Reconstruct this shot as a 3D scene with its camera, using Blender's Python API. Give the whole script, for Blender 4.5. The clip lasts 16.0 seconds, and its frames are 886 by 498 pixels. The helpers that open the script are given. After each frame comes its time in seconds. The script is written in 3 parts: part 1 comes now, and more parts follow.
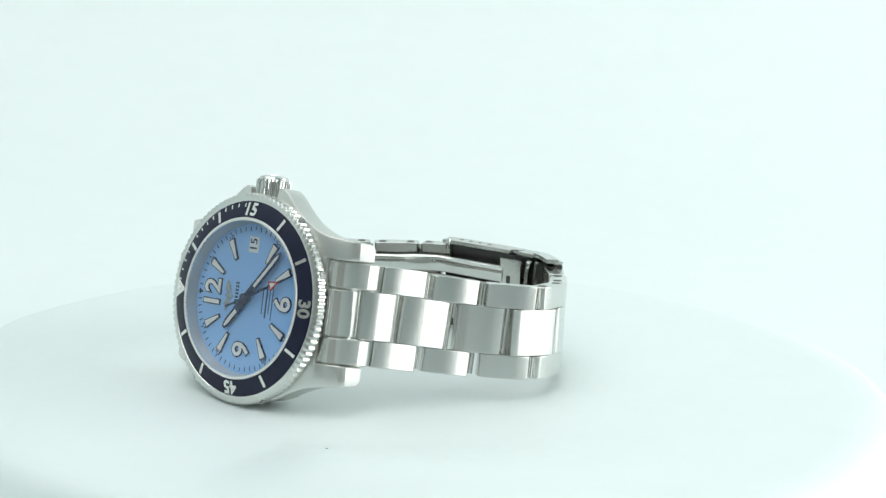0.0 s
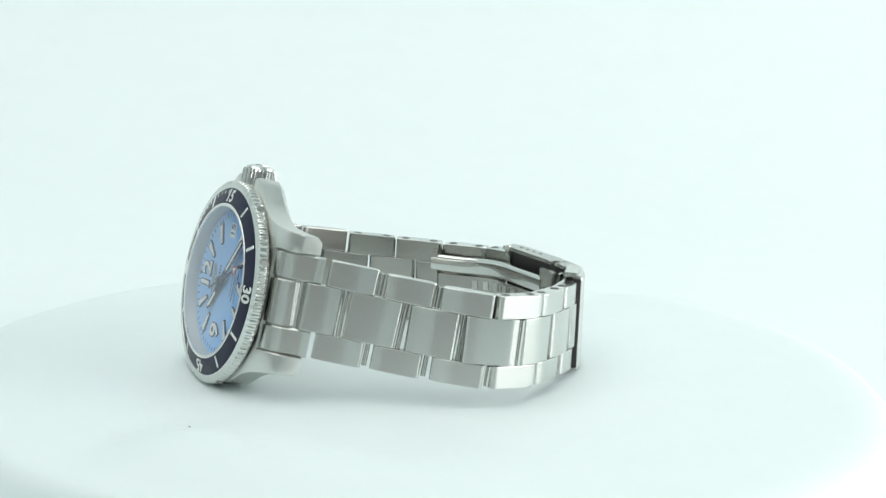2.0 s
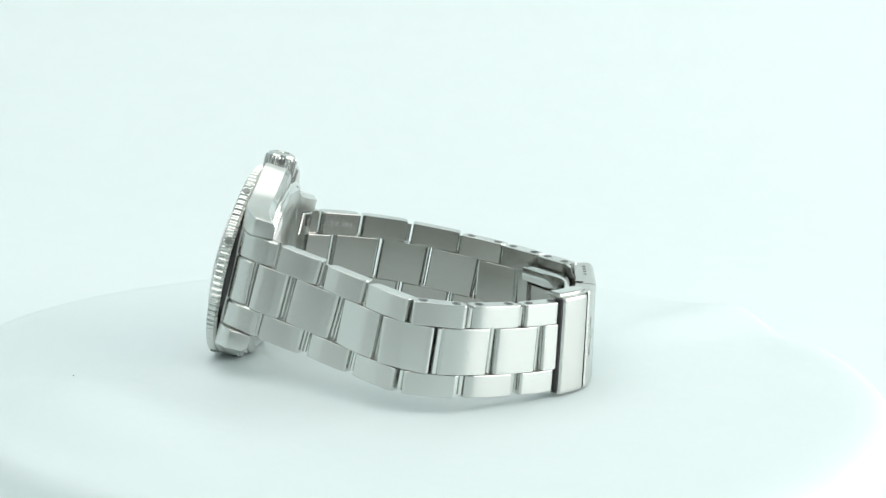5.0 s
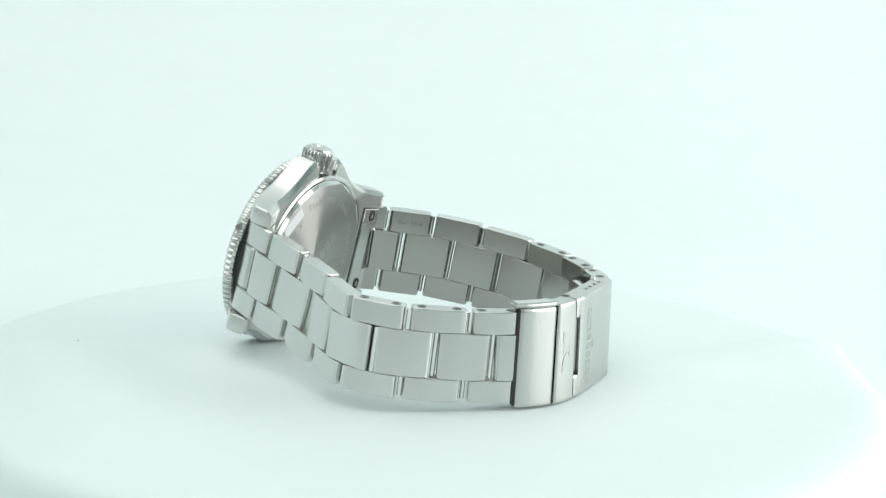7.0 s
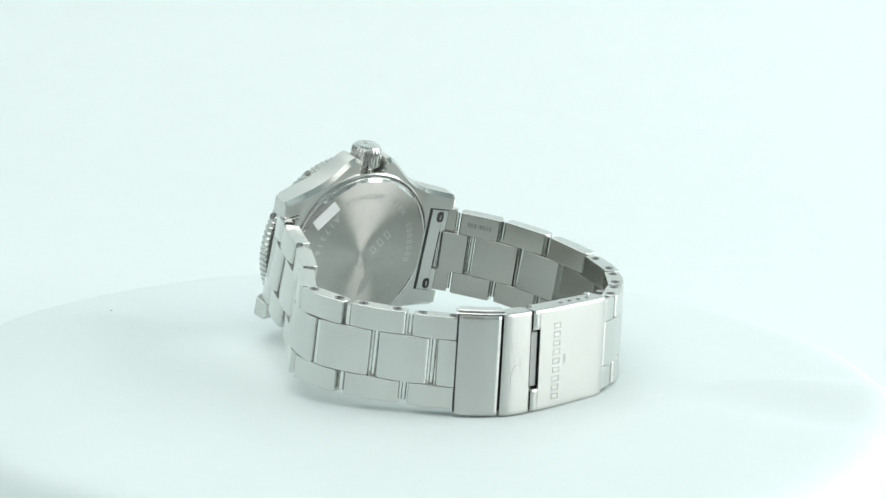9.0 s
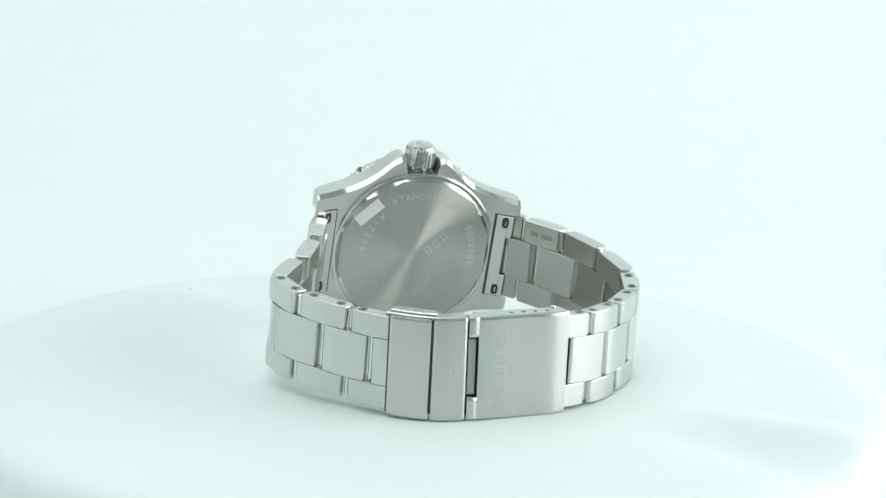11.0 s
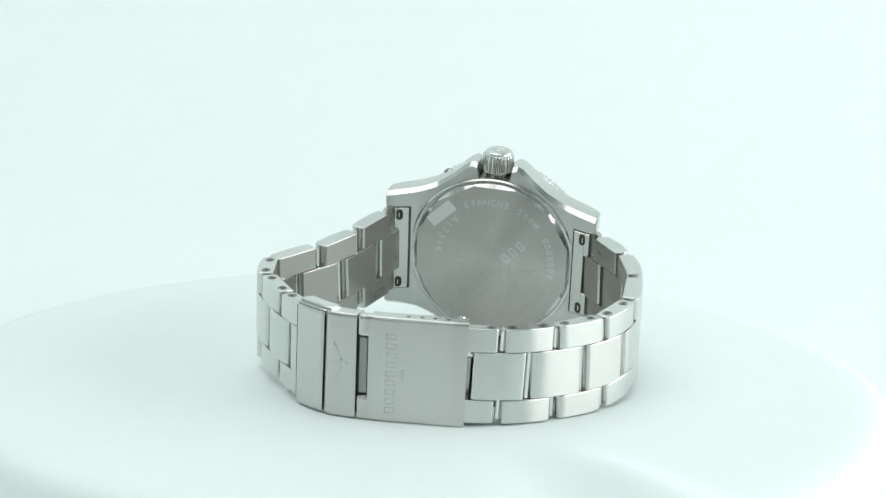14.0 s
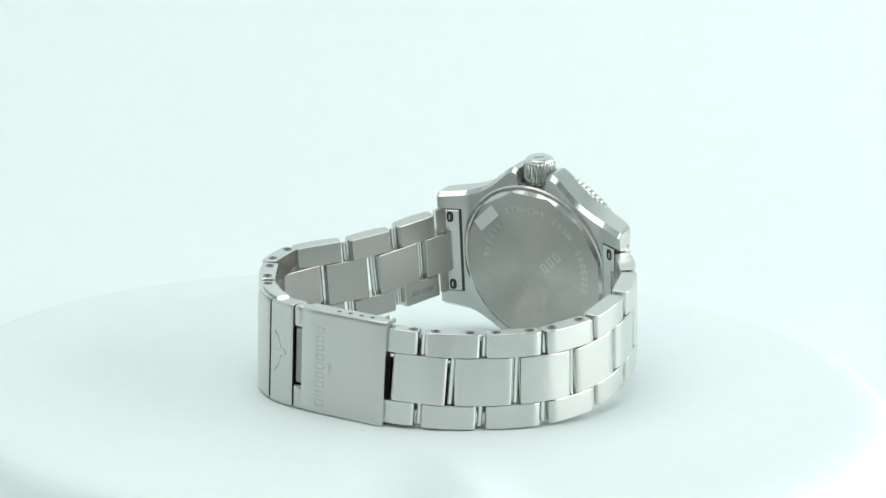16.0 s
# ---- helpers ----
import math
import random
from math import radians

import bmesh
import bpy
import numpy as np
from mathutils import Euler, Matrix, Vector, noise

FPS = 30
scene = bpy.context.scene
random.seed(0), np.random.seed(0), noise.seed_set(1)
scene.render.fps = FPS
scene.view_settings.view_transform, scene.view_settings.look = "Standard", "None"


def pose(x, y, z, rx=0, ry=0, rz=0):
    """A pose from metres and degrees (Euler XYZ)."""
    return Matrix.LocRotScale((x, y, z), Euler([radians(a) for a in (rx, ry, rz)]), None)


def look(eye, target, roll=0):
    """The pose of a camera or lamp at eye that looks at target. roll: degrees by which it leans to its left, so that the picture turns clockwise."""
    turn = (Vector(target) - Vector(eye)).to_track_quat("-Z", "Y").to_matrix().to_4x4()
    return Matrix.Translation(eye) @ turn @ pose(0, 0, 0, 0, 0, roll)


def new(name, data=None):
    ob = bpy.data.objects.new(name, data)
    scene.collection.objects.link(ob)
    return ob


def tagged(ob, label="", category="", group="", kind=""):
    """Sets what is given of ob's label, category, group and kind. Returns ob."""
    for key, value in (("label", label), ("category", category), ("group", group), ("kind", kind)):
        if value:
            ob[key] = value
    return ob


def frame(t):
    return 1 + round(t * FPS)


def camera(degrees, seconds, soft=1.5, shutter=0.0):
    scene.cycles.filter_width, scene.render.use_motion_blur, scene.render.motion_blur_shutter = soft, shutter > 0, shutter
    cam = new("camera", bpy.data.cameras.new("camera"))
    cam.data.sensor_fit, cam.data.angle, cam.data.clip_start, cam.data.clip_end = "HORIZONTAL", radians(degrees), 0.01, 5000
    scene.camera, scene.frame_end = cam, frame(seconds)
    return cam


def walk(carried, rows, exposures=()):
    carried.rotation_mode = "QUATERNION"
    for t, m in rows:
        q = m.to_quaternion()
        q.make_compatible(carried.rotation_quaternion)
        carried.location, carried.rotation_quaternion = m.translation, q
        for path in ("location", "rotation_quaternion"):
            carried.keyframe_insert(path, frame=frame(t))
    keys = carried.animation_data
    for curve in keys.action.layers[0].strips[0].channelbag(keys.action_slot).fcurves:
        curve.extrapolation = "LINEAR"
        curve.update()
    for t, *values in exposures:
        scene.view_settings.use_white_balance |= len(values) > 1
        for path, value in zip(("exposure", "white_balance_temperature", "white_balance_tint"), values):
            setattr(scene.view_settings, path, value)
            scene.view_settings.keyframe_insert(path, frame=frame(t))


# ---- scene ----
# A studio tabletop: a steel diver's watch turns on a white turntable before a still camera.
MM = 0.001
cam = camera(26.244, 16.0, soft=1.4)
EYE = Vector((0.0, -0.33333, 0.09341))
AIM = Vector((0.015211, 0.978000, -0.208057))
CAM_POSE = look(EYE, EYE + AIM, 1.70)
walk(cam, [(0.0, CAM_POSE), (16.0, CAM_POSE)], exposures=[(0.0, 0.0), (16.0, 0.0)])

# ---- light: a soft box overhead, a large one to the side, dim studio behind ----
world = bpy.data.worlds.new("studio")
world.use_nodes = True
world.node_tree.nodes["Background"].inputs[0].default_value = (0.80, 0.90, 0.90, 1)
world.node_tree.nodes["Background"].inputs[1].default_value = 0.12
scene.world = world


def area(name, eye, target, sx, sy, power, colour):
    data = bpy.data.lights.new(name, "AREA")
    data.shape, data.size, data.size_y, data.energy, data.color = "RECTANGLE", sx, sy, power, colour
    ob = new(name, data)
    ob.matrix_world = look(eye, target)
    return ob


area("overhead_softbox", (-0.19, -0.13, 0.75), (-0.03, 0.04, 0.0), 0.92, 1.0, 4.22, (1.0, 0.975, 0.955))
area("side_softbox", (0.64, -0.10, 0.20), (0.0, -0.10, 0.16), 0.80, 0.40, 3.9, (1.0, 0.985, 0.97))


# ---- materials ----
def material(name, base, rough=0.5, metal=0.0, vary=0.06, grain=900.0, bump=0.0, stretch=(1, 1, 1), rvary=0.08, aniso=0.0, coat=0.0, across=None):
    m = bpy.data.materials.new(name)
    m.use_nodes = True
    nt = m.node_tree
    b = nt.nodes["Principled BSDF"]
    b.inputs["Metallic"].default_value = metal
    b.inputs["Coat Weight"].default_value = coat
    tc = nt.nodes.new("ShaderNodeTexCoord")
    mp = nt.nodes.new("ShaderNodeMapping")
    mp.inputs["Scale"].default_value = stretch
    nt.links.new(tc.outputs["Object"], mp.inputs[0])
    fine, broad = nt.nodes.new("ShaderNodeTexNoise"), nt.nodes.new("ShaderNodeTexNoise")
    fine.inputs["Scale"].default_value, fine.inputs["Detail"].default_value = grain, 4
    broad.inputs["Scale"].default_value, broad.inputs["Detail"].default_value = 90.0, 3
    nt.links.new(mp.outputs[0], fine.inputs[0])
    nt.links.new(tc.outputs["Object"], broad.inputs[0])
    mix = nt.nodes.new("ShaderNodeMath")
    mix.operation = "ADD"
    nt.links.new(fine.outputs[0], mix.inputs[0])
    nt.links.new(broad.outputs[0], mix.inputs[1])
    ramp = nt.nodes.new("ShaderNodeMapRange")
    ramp.inputs["From Min"].default_value, ramp.inputs["From Max"].default_value = 0.6, 1.4
    ramp.inputs["To Min"].default_value, ramp.inputs["To Max"].default_value = 1 - vary, 1 + vary
    nt.links.new(mix.outputs[0], ramp.inputs[0])
    col = nt.nodes.new("ShaderNodeVectorMath")
    col.operation = "SCALE"
    col.inputs[0].default_value = base
    nt.links.new(ramp.outputs[0], col.inputs["Scale"])
    nt.links.new(col.outputs[0], b.inputs["Base Color"])
    rr = nt.nodes.new("ShaderNodeMapRange")
    rr.inputs["From Min"].default_value, rr.inputs["From Max"].default_value = 0.3, 0.7
    rr.inputs["To Min"].default_value, rr.inputs["To Max"].default_value = max(0.01, rough - rvary * rough * 2), rough + rvary * rough * 2
    nt.links.new(fine.outputs[0], rr.inputs[0])
    nt.links.new(rr.outputs[0], b.inputs["Roughness"])
    if bump:
        bp = nt.nodes.new("ShaderNodeBump")
        bp.inputs["Strength"].default_value, bp.inputs["Distance"].default_value = bump, 0.00002
        nt.links.new(fine.outputs[0], bp.inputs["Height"])
        nt.links.new(bp.outputs[0], b.inputs["Normal"])
    if aniso and across:
        vec = nt.nodes.new("ShaderNodeCombineXYZ")
        for k in range(3):
            vec.inputs[k].default_value = across[k]
        tg = nt.nodes.new("ShaderNodeVectorTransform")
        tg.vector_type, tg.convert_from, tg.convert_to = "VECTOR", "OBJECT", "WORLD"
        nt.links.new(vec.outputs[0], tg.inputs[0])
        b.inputs["Anisotropic"].default_value = aniso
        nt.links.new(tg.outputs[0], b.inputs["Tangent"])
    elif aniso:
        tg = nt.nodes.new("ShaderNodeTangent")
        tg.direction_type, tg.axis = "RADIAL", "Z"
        b.inputs["Anisotropic"].default_value = aniso
        b.inputs["Anisotropic Rotation"].default_value = 0.25
        nt.links.new(tg.outputs[0], b.inputs["Tangent"])
    return m


STEEL = (0.66, 0.67, 0.645)
BRUSHED = material("brushed steel", STEEL, 0.235, 1.0, 0.030, 3200, 0.0, (0.05, 1, 1), rvary=0.015, aniso=0.93, across=(0, 1, 0))
BRUSHED_UP = material("brushed steel of the end links", STEEL, 0.235, 1.0, 0.025, 2600, 0.0, (1, 1, 0.06), rvary=0.01, aniso=0.93, across=(0, 0, 1))
CLASP_STEEL = material("finely brushed clasp steel", (0.60, 0.605, 0.58), 0.235, 1.0, 0.025, 2600, 0.0, (1, 1, 0.06), rvary=0.01, aniso=0.93, across=(0, 0, 1))
# Darker than STEEL: shade inside the bracelet is put into the base colour.
INNER = material("satin steel with inside shade in its colour", (0.49, 0.48, 0.45), 0.24, 1.0, 0.02, 1100, 0.0, (0.05, 1, 1), rvary=0.02)
SATIN = material("satin steel case", STEEL, 0.23, 1.0, 0.02, 900, 0.0, (1, 0.06, 1), rvary=0.03)
CASE_STEEL = material("finely brushed steel of the case", STEEL, 0.33, 1.0, 0.02, 900, 0.0, (1, 0.06, 1), rvary=0.03)
BUFFED = material("softly polished steel", (0.66, 0.67, 0.65), 0.17, 1.0, 0.04, 700)
POLISHED = material("polished steel", (0.70, 0.71, 0.69), 0.09, 1.0, 0.03, 600)
BACK = material("circular brushed steel", (0.56, 0.56, 0.53), 0.34, 1.0, 0.05, 900, 0.0, aniso=1.0, rvary=0.01)
FAINT = material("faintly etched steel", (0.52, 0.52, 0.495), 0.34, 1.0, 0.06, 1500)
ETCHED = material("etched steel", (0.36, 0.37, 0.36), 0.5, 1.0, 0.06, 3000)
PALE_ETCH = material("pale etched steel", (0.70, 0.705, 0.69), 0.40, 1.0, 0.04, 3000)
NAVY = material("navy ceramic insert", (0.014, 0.017, 0.042), 0.38, 0.0, 0.10, 700, 0.0)
NAVY.node_tree.nodes["Principled BSDF"].inputs["Specular IOR Level"].default_value = 0.25
BLUE = material("light blue dial lacquer", (0.33, 0.62, 1.0), 0.35, 0.0, 0.05, 1800, 0.05)
DARKBLUE = material("dark blue hand lacquer", (0.012, 0.025, 0.085), 0.30, 0.2, 0.08, 900)
LUME = material("white luminous paint", (0.92, 0.93, 0.90), 0.55, 0.0, 0.03, 2500)
RED = material("red paint", (0.55, 0.05, 0.04), 0.45, 0.0, 0.06, 2000)
PRINT = material("dark printed ink", (0.03, 0.06, 0.14), 0.5, 0.0, 0.08, 2500)
SILVER = material("silver applied metal", (0.74, 0.74, 0.70), 0.20, 1.0, 0.05, 1500)
RING = material("frosted silver ring", (0.80, 0.81, 0.79), 0.42, 0.6, 0.03, 1500)
# Joints and pins are dark; elsewhere this colour paints the shade of recesses.
DARK = material("dark joint steel and painted recess shade", (0.10, 0.10, 0.10), 0.45, 0.9, 0.10, 1200)
STICKER = material("white paper sticker", (0.82, 0.85, 0.85), 0.6, 0.0, 0.03, 1200)
COVER = material("white turntable cover", (0.760, 0.850, 0.850), 0.58, 0.0, 0.012, 350, 0.05, rvary=0.15)
PAPER = material("white backdrop paper", (0.792, 0.875, 0.876), 0.75, 0.0, 0.012, 220)
# Colours of the added, unseen walls and table that the steel reflects.
WALLPAINT = material("pale grey of added walls and turntable base", (0.50, 0.54, 0.53), 0.8, 0.0, 0.04, 60)
GREYWALL = material("grey of the added wall", (0.47, 0.475, 0.46), 0.8, 0.0, 0.04, 50)
TABLE = material("dark grey of the added table", (0.07, 0.072, 0.07), 0.6, 0.0, 0.06, 60)
# Real dirt on the speck; painted shade in slots, holes and the flap's edge.
GRIT_AND_SHADE = material("dark grit and painted shade", (0.05, 0.05, 0.05), 0.8, 0.0, 0.1, 3000)

GLASS = bpy.data.materials.new("sapphire crystal")
GLASS.use_nodes = True
_nt = GLASS.node_tree
_nt.nodes.clear()
_out, _mix = _nt.nodes.new("ShaderNodeOutputMaterial"), _nt.nodes.new("ShaderNodeMixShader")
_tr, _gl, _fr = _nt.nodes.new("ShaderNodeBsdfTransparent"), _nt.nodes.new("ShaderNodeBsdfGlossy"), _nt.nodes.new("ShaderNodeFresnel")
_tr.inputs[0].default_value = (0.97, 0.985, 1.0, 1)
_gl.inputs["Roughness"].default_value = 0.03
_fr.inputs["IOR"].default_value = 1.47
_dbl, _one, _div = (_nt.nodes.new("ShaderNodeMath") for _k in range(3))
_dbl.operation, _one.operation, _div.operation = "MULTIPLY", "ADD", "DIVIDE"
_dbl.inputs[1].default_value = 2.0
_one.inputs[1].default_value = 1.0
_nt.links.new(_fr.outputs[0], _dbl.inputs[0])
_nt.links.new(_fr.outputs[0], _one.inputs[0])
_nt.links.new(_dbl.outputs[0], _div.inputs[0])
_nt.links.new(_one.outputs[0], _div.inputs[1])
_nt.links.new(_div.outputs[0], _mix.inputs[0])
_nt.links.new(_tr.outputs[0], _mix.inputs[1])
_nt.links.new(_gl.outputs[0], _mix.inputs[2])
_nt.links.new(_mix.outputs[0], _out.inputs[0])


# ---- building helpers (millimetres in, metres out) ----
def part(name, bm, mat, parent=None, label="", m=None, smooth=35, flip=True, inside=None, second=None):
    if flip:
        bmesh.ops.recalc_face_normals(bm, faces=bm.faces)
    for vtx in bm.verts:
        vtx.co *= MM
    # Inward faces take the second material, darkened for the bracelet's inside shade.
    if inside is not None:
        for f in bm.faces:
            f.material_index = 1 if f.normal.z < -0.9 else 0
    if smooth:
        lim = radians(smooth)
        for f in bm.faces:
            f.smooth = True
        for e in bm.edges:
            e.smooth = len(e.link_faces) == 2 and e.calc_face_angle(9) < lim
    me = bpy.data.meshes.new(name)
    bm.to_mesh(me)
    bm.free()
    me.materials.append(mat)
    if inside is not None:
        me.materials.append(inside)
    if second is not None:
        me.materials.append(second)
    ob = new(name, me)
    if parent is not None:
        ob.parent = parent
    if m is not None:
        ob.matrix_basis = m
    return tagged(ob, label)


def loft(sections, closed=True, caps=True, bm=None, ring=False):
    """Skin equal-length loops of points."""
    bm = bm or bmesh.new()
    rows = [[bm.verts.new(q) for q in s] for s in sections]
    n = len(rows[0])
    pairs = list(zip(rows, rows[1:])) + ([(rows[-1], rows[0])] if ring else [])
    for a, b in pairs:
        for i in range(n if closed else n - 1):
            j = (i + 1) % n
            bm.faces.new((a[i], a[j], b[j], b[i]))
    if caps and closed and not ring:
        bm.faces.new(rows[0])
        bm.faces.new(list(reversed(rows[-1])))
    return bm


def lathe(profile, n=96, bm=None, radius_of=None, closed=True):
    """Turn (r, z) points about z; radius_of(r, z, angle) may modulate."""
    sections = []
    for k in range(n):
        a = 2 * math.pi * k / n
        sections.append([((radius_of(r, z, k) if radius_of else r) * math.cos(a), (radius_of(r, z, k) if radius_of else r) * math.sin(a), z) for r, z in profile])
    return loft(sections, closed=closed, caps=False, bm=bm, ring=True)


def prism(outline, z0, z1, bevel=0.0, bm=None):
    """A plate from a closed outline, with a slightly inset top."""
    cx = sum(q[0] for q in outline) / len(outline)
    cy = sum(q[1] for q in outline) / len(outline)

    def inset(d):
        res = []
        for x, y in outline:
            l = math.hypot(x - cx, y - cy) or 1
            res.append((cx + (x - cx) * (1 - d / l), cy + (y - cy) * (1 - d / l)))
        return res
    secs = [[(x, y, z0) for x, y in outline]]
    if bevel:
        secs.append([(x, y, z1 - bevel) for x, y in outline])
    secs.append([(x, y, z1) for x, y in inset(bevel)])
    return loft(secs, bm=bm)


def bar(x, y, angle, length, w0, w1, z0, z1, bevel=0.05, bm=None):
    """A tapered bar centred at x, y; its length along angle (degrees from +y towards +x)."""
    a = radians(angle)
    d, s = Vector((math.sin(a), math.cos(a))), Vector((math.cos(a), -math.sin(a)))
    pts = []
    for k, wd, sg in ((-0.5, w0, -1), (-0.5, w0, 1), (0.5, w1, 1), (0.5, w1, -1)):
        q = Vector((x, y)) + d * k * length + s * sg * wd / 2
        pts.append((q.x, q.y))
    return prism(pts, z0, z1, bevel, bm)


def writing(body, size, depth=0.05, bold=0.0):
    """A bmesh of raised characters in the x-y plane, centred."""
    cu = bpy.data.curves.new("writing", "FONT")
    cu.body, cu.size, cu.extrude, cu.offset = body, size, depth, bold
    cu.align_x, cu.align_y, cu.resolution_u = "CENTER", "CENTER", 3
    ob = new("writing", cu)
    dg = bpy.context.evaluated_depsgraph_get()
    me = bpy.data.meshes.new_from_object(ob.evaluated_get(dg))
    bm = bmesh.new()
    bm.from_mesh(me)
    bpy.data.objects.remove(ob)
    bpy.data.meshes.remove(me)
    bpy.data.curves.remove(cu)
    return bm


def placed(bm, m):
    bmesh.ops.transform(bm, matrix=m, verts=bm.verts)
    return bm


def clockwise(angle, r):
    a = radians(angle)
    return r * math.sin(a), r * math.cos(a)


# ---- setting ----
def backdrop():
    prof = [(-0.15, -0.0075), (0.16, -0.0075)]
    for k in range(1, 13):
        a = radians(90 * k / 12)
        prof.append((0.16 + 0.30 * math.sin(a), -0.0075 + 0.30 * (1 - math.cos(a))))
    prof.append((0.46, 1.0))
    bm = bmesh.new()
    rows = [[bm.verts.new((x * 1000, y * 1000, z * 1000)) for y, z in prof] for x in (-0.85, -0.4, 0.0, 0.4, 0.85)]
    for a, b in zip(rows, rows[1:]):
        for i in range(len(prof) - 1):
            bm.faces.new((a[i], b[i], b[i + 1], a[i + 1]))
    ob = part("backdrop", bm, PAPER, label="seamless white paper sweep under the turntable", smooth=40)
    tagged(ob, kind="structure")
    return ob


def slab(name, x0, x1, y0, y1, z0, z1, mat, label):
    bm = loft([[(x0, y0, z), (x1, y0, z), (x1, y1, z), (x0, y1, z)] for z in (z0, z1)])
    return tagged(part(name, bm, mat, label=label, smooth=0), kind="structure")


backdrop()
# Unseen table, walls and ceiling, added to shape reflections in the steel.
slab("table", -860, 860, -960, 480, -40, -9, TABLE, "unseen dark grey table under the paper, added to darken reflections")
slab("unseen_wall_west", -900, -860, -280, 480, -20, 1000, PAPER, "unseen white wall added to brighten reflections")
slab("unseen_wall_west_front", -900, -860, -960, -280, -20, 1000, WALLPAINT, "unseen pale wall added to shape reflections")
slab("unseen_wall_east", 860, 900, -960, 480, -20, 1000, PAPER, "unseen white wall added to brighten reflections")
slab("unseen_wall_south_middle", -240, 300, -1000, -960, -20, 1000, GREYWALL, "unseen grey wall added to darken reflections")
slab("unseen_wall_south_west", -900, -240, -1000, -960, -20, 1000, PAPER, "unseen white wall added to brighten reflections")
slab("unseen_wall_south_east", 300, 900, -1000, -960, -20, 1000, PAPER, "unseen white wall added to brighten reflections")
slab("unseen_wall_north", -900, 900, 480, 520, -20, 1000, WALLPAINT, "unseen pale wall added behind the paper")
slab("ceiling", -900, 900, -1000, 520, 1004, 1040, PAPER, "unseen white ceiling added to brighten reflections")


# ---- turntable: a round plate under a slightly uneven white cover ----
def turntable():
    bm = bmesh.new()
    nphi = 240
    radii = [0, 12, 20, 26, 30, 34, 37, 40, 43, 46, 49, 52, 58, 62, 66, 70, 74, 77, 80, 82.5, 84.5, 85.6, 86.3, 87.2, 88.6, 91.0]
    drop = {82.5: -0.25, 84.5: -0.9, 85.6: -2.0, 86.3: -3.4, 87.2: -4.9, 88.6: -6.2, 91.0: -7.0}

    def ease(x):
        x = min(max(x, 0.0), 1.0)
        return x * x * (3 - 2 * x)

    def swell(r, a):
        def off(deg):
            return math.degrees((a - radians(deg) + math.pi) % (2 * math.pi) - math.pi)
        d = off(154)
        lift = 2.8 * ease(d / 15) * math.exp(-(max(0.0, d - 15) / 42) ** 2) * ease((r - 42) / 20) * (1 - 0.93 * ease((r - 65) / 15))
        e = off(3)
        fold = 2.0 * ease((r - 44) / 30) * (math.exp(-(e / 5.0) ** 2) - 0.55 * math.exp(-((e + 11) / 5.0) ** 2))
        p, q = r * math.cos(a) + 23.6, r * math.sin(a) - 30.2
        return lift + fold - 0.75 * math.exp(-(p * p + q * q) / 60.0)
    centre = bm.verts.new((0, 0, 0))
    prev = None
    for i, r in enumerate(radii[1:]):
        row = []
        for k in range(nphi):
            a = 2 * math.pi * k / nphi
            wob = 1 + (0.006 * math.sin(3 * a + 1) + 0.004 * math.sin(7 * a)) * (r / 86) ** 3
            row.append(bm.verts.new((r * wob * math.cos(a), r * wob * math.sin(a), drop.get(r, 0) + swell(r, a) * (1.0 if r < 85 else 0.6 if r < 86 and i < len(radii) - 3 else 0.15))))
        for k in range(nphi):
            j = (k + 1) % nphi
            if prev is None:
                bm.faces.new((centre, row[k], row[j]))
            else:
                bm.faces.new((prev[k], row[k], row[j], prev[j]))
        prev = row
    bm.faces.new(list(reversed(prev)))
    root = new("turntable")
    part("cover", bm, COVER, root, smooth=60)
    part("base", lathe([(0.1, -7.4), (70, -7.4), (70, -6.3), (0.1, -6.3)], 64), WALLPAINT, root)
    return tagged(root, "round turntable under a soft uneven white cover", "turntable")


table = turntable()


def speck():
    bm = bmesh.new()
    bmesh.ops.create_icosphere(bm, subdivisions=1, radius=0.16, matrix=Matrix.Diagonal((1, 1.5, 0.5, 1)))
    ob = part("speck", bm, GRIT_AND_SHADE, smooth=0)
    return tagged(ob, "tiny dark speck of dirt on the white cover", "speck")


dirt = speck()
DIRT_AT = Vector((-0.0600, 0.0118, 0.0041))

# ---- the watch ----
watch = tagged(new("wristwatch"), "steel diver's watch with light blue dial, lying on its side", "watch")
CU, CV, CW = Vector((0.19495, -0.09404, 0.97629)), Vector((0.65794, 0.75075, -0.05906)), Vector((-0.72740, 0.65386, 0.20823))
CASE_C = Vector((-20.786, 28.844, 17.437))
CASE_M = Matrix.Translation(CASE_C * MM) @ Matrix((CU, CV, CW)).transposed().to_4x4()


def interp(x, table_):
    if x <= table_[0][0]:
        return table_[0][1]
    for (a, fa), (b, fb) in zip(table_, table_[1:]):
        if x <= b:
            s = (x - a) / (b - a)
            return fa + (fb - fa) * s
    return table_[-1][1]


OUT_CROWN = [(0, 16.2), (2.9, 16.2), (3.3, 19.0), (4.3, 19.3), (5.4, 18.8), (6.6, 17.7), (8, 16.4), (9.5, 15.2), (11, 14.2), (13, 13.3), (15, 12.6), (17, 12.2), (21.0, 11.8)]
OUT_PLAIN = [(0, 17.0), (4, 16.9), (7, 16.5), (9, 15.8), (10.5, 15.0), (12, 14.2), (14, 13.4), (16, 12.8), (18, 12.4), (21.0, 12.0)]
TOP_W = [(0, -2.5), (11, -2.5), (13, -2.56), (14.5, -2.75), (16, -3.15), (17.2, -3.6), (18.3, -4.15), (19.3, -4.8), (20.2, -5.55), (21.0, -6.4)]
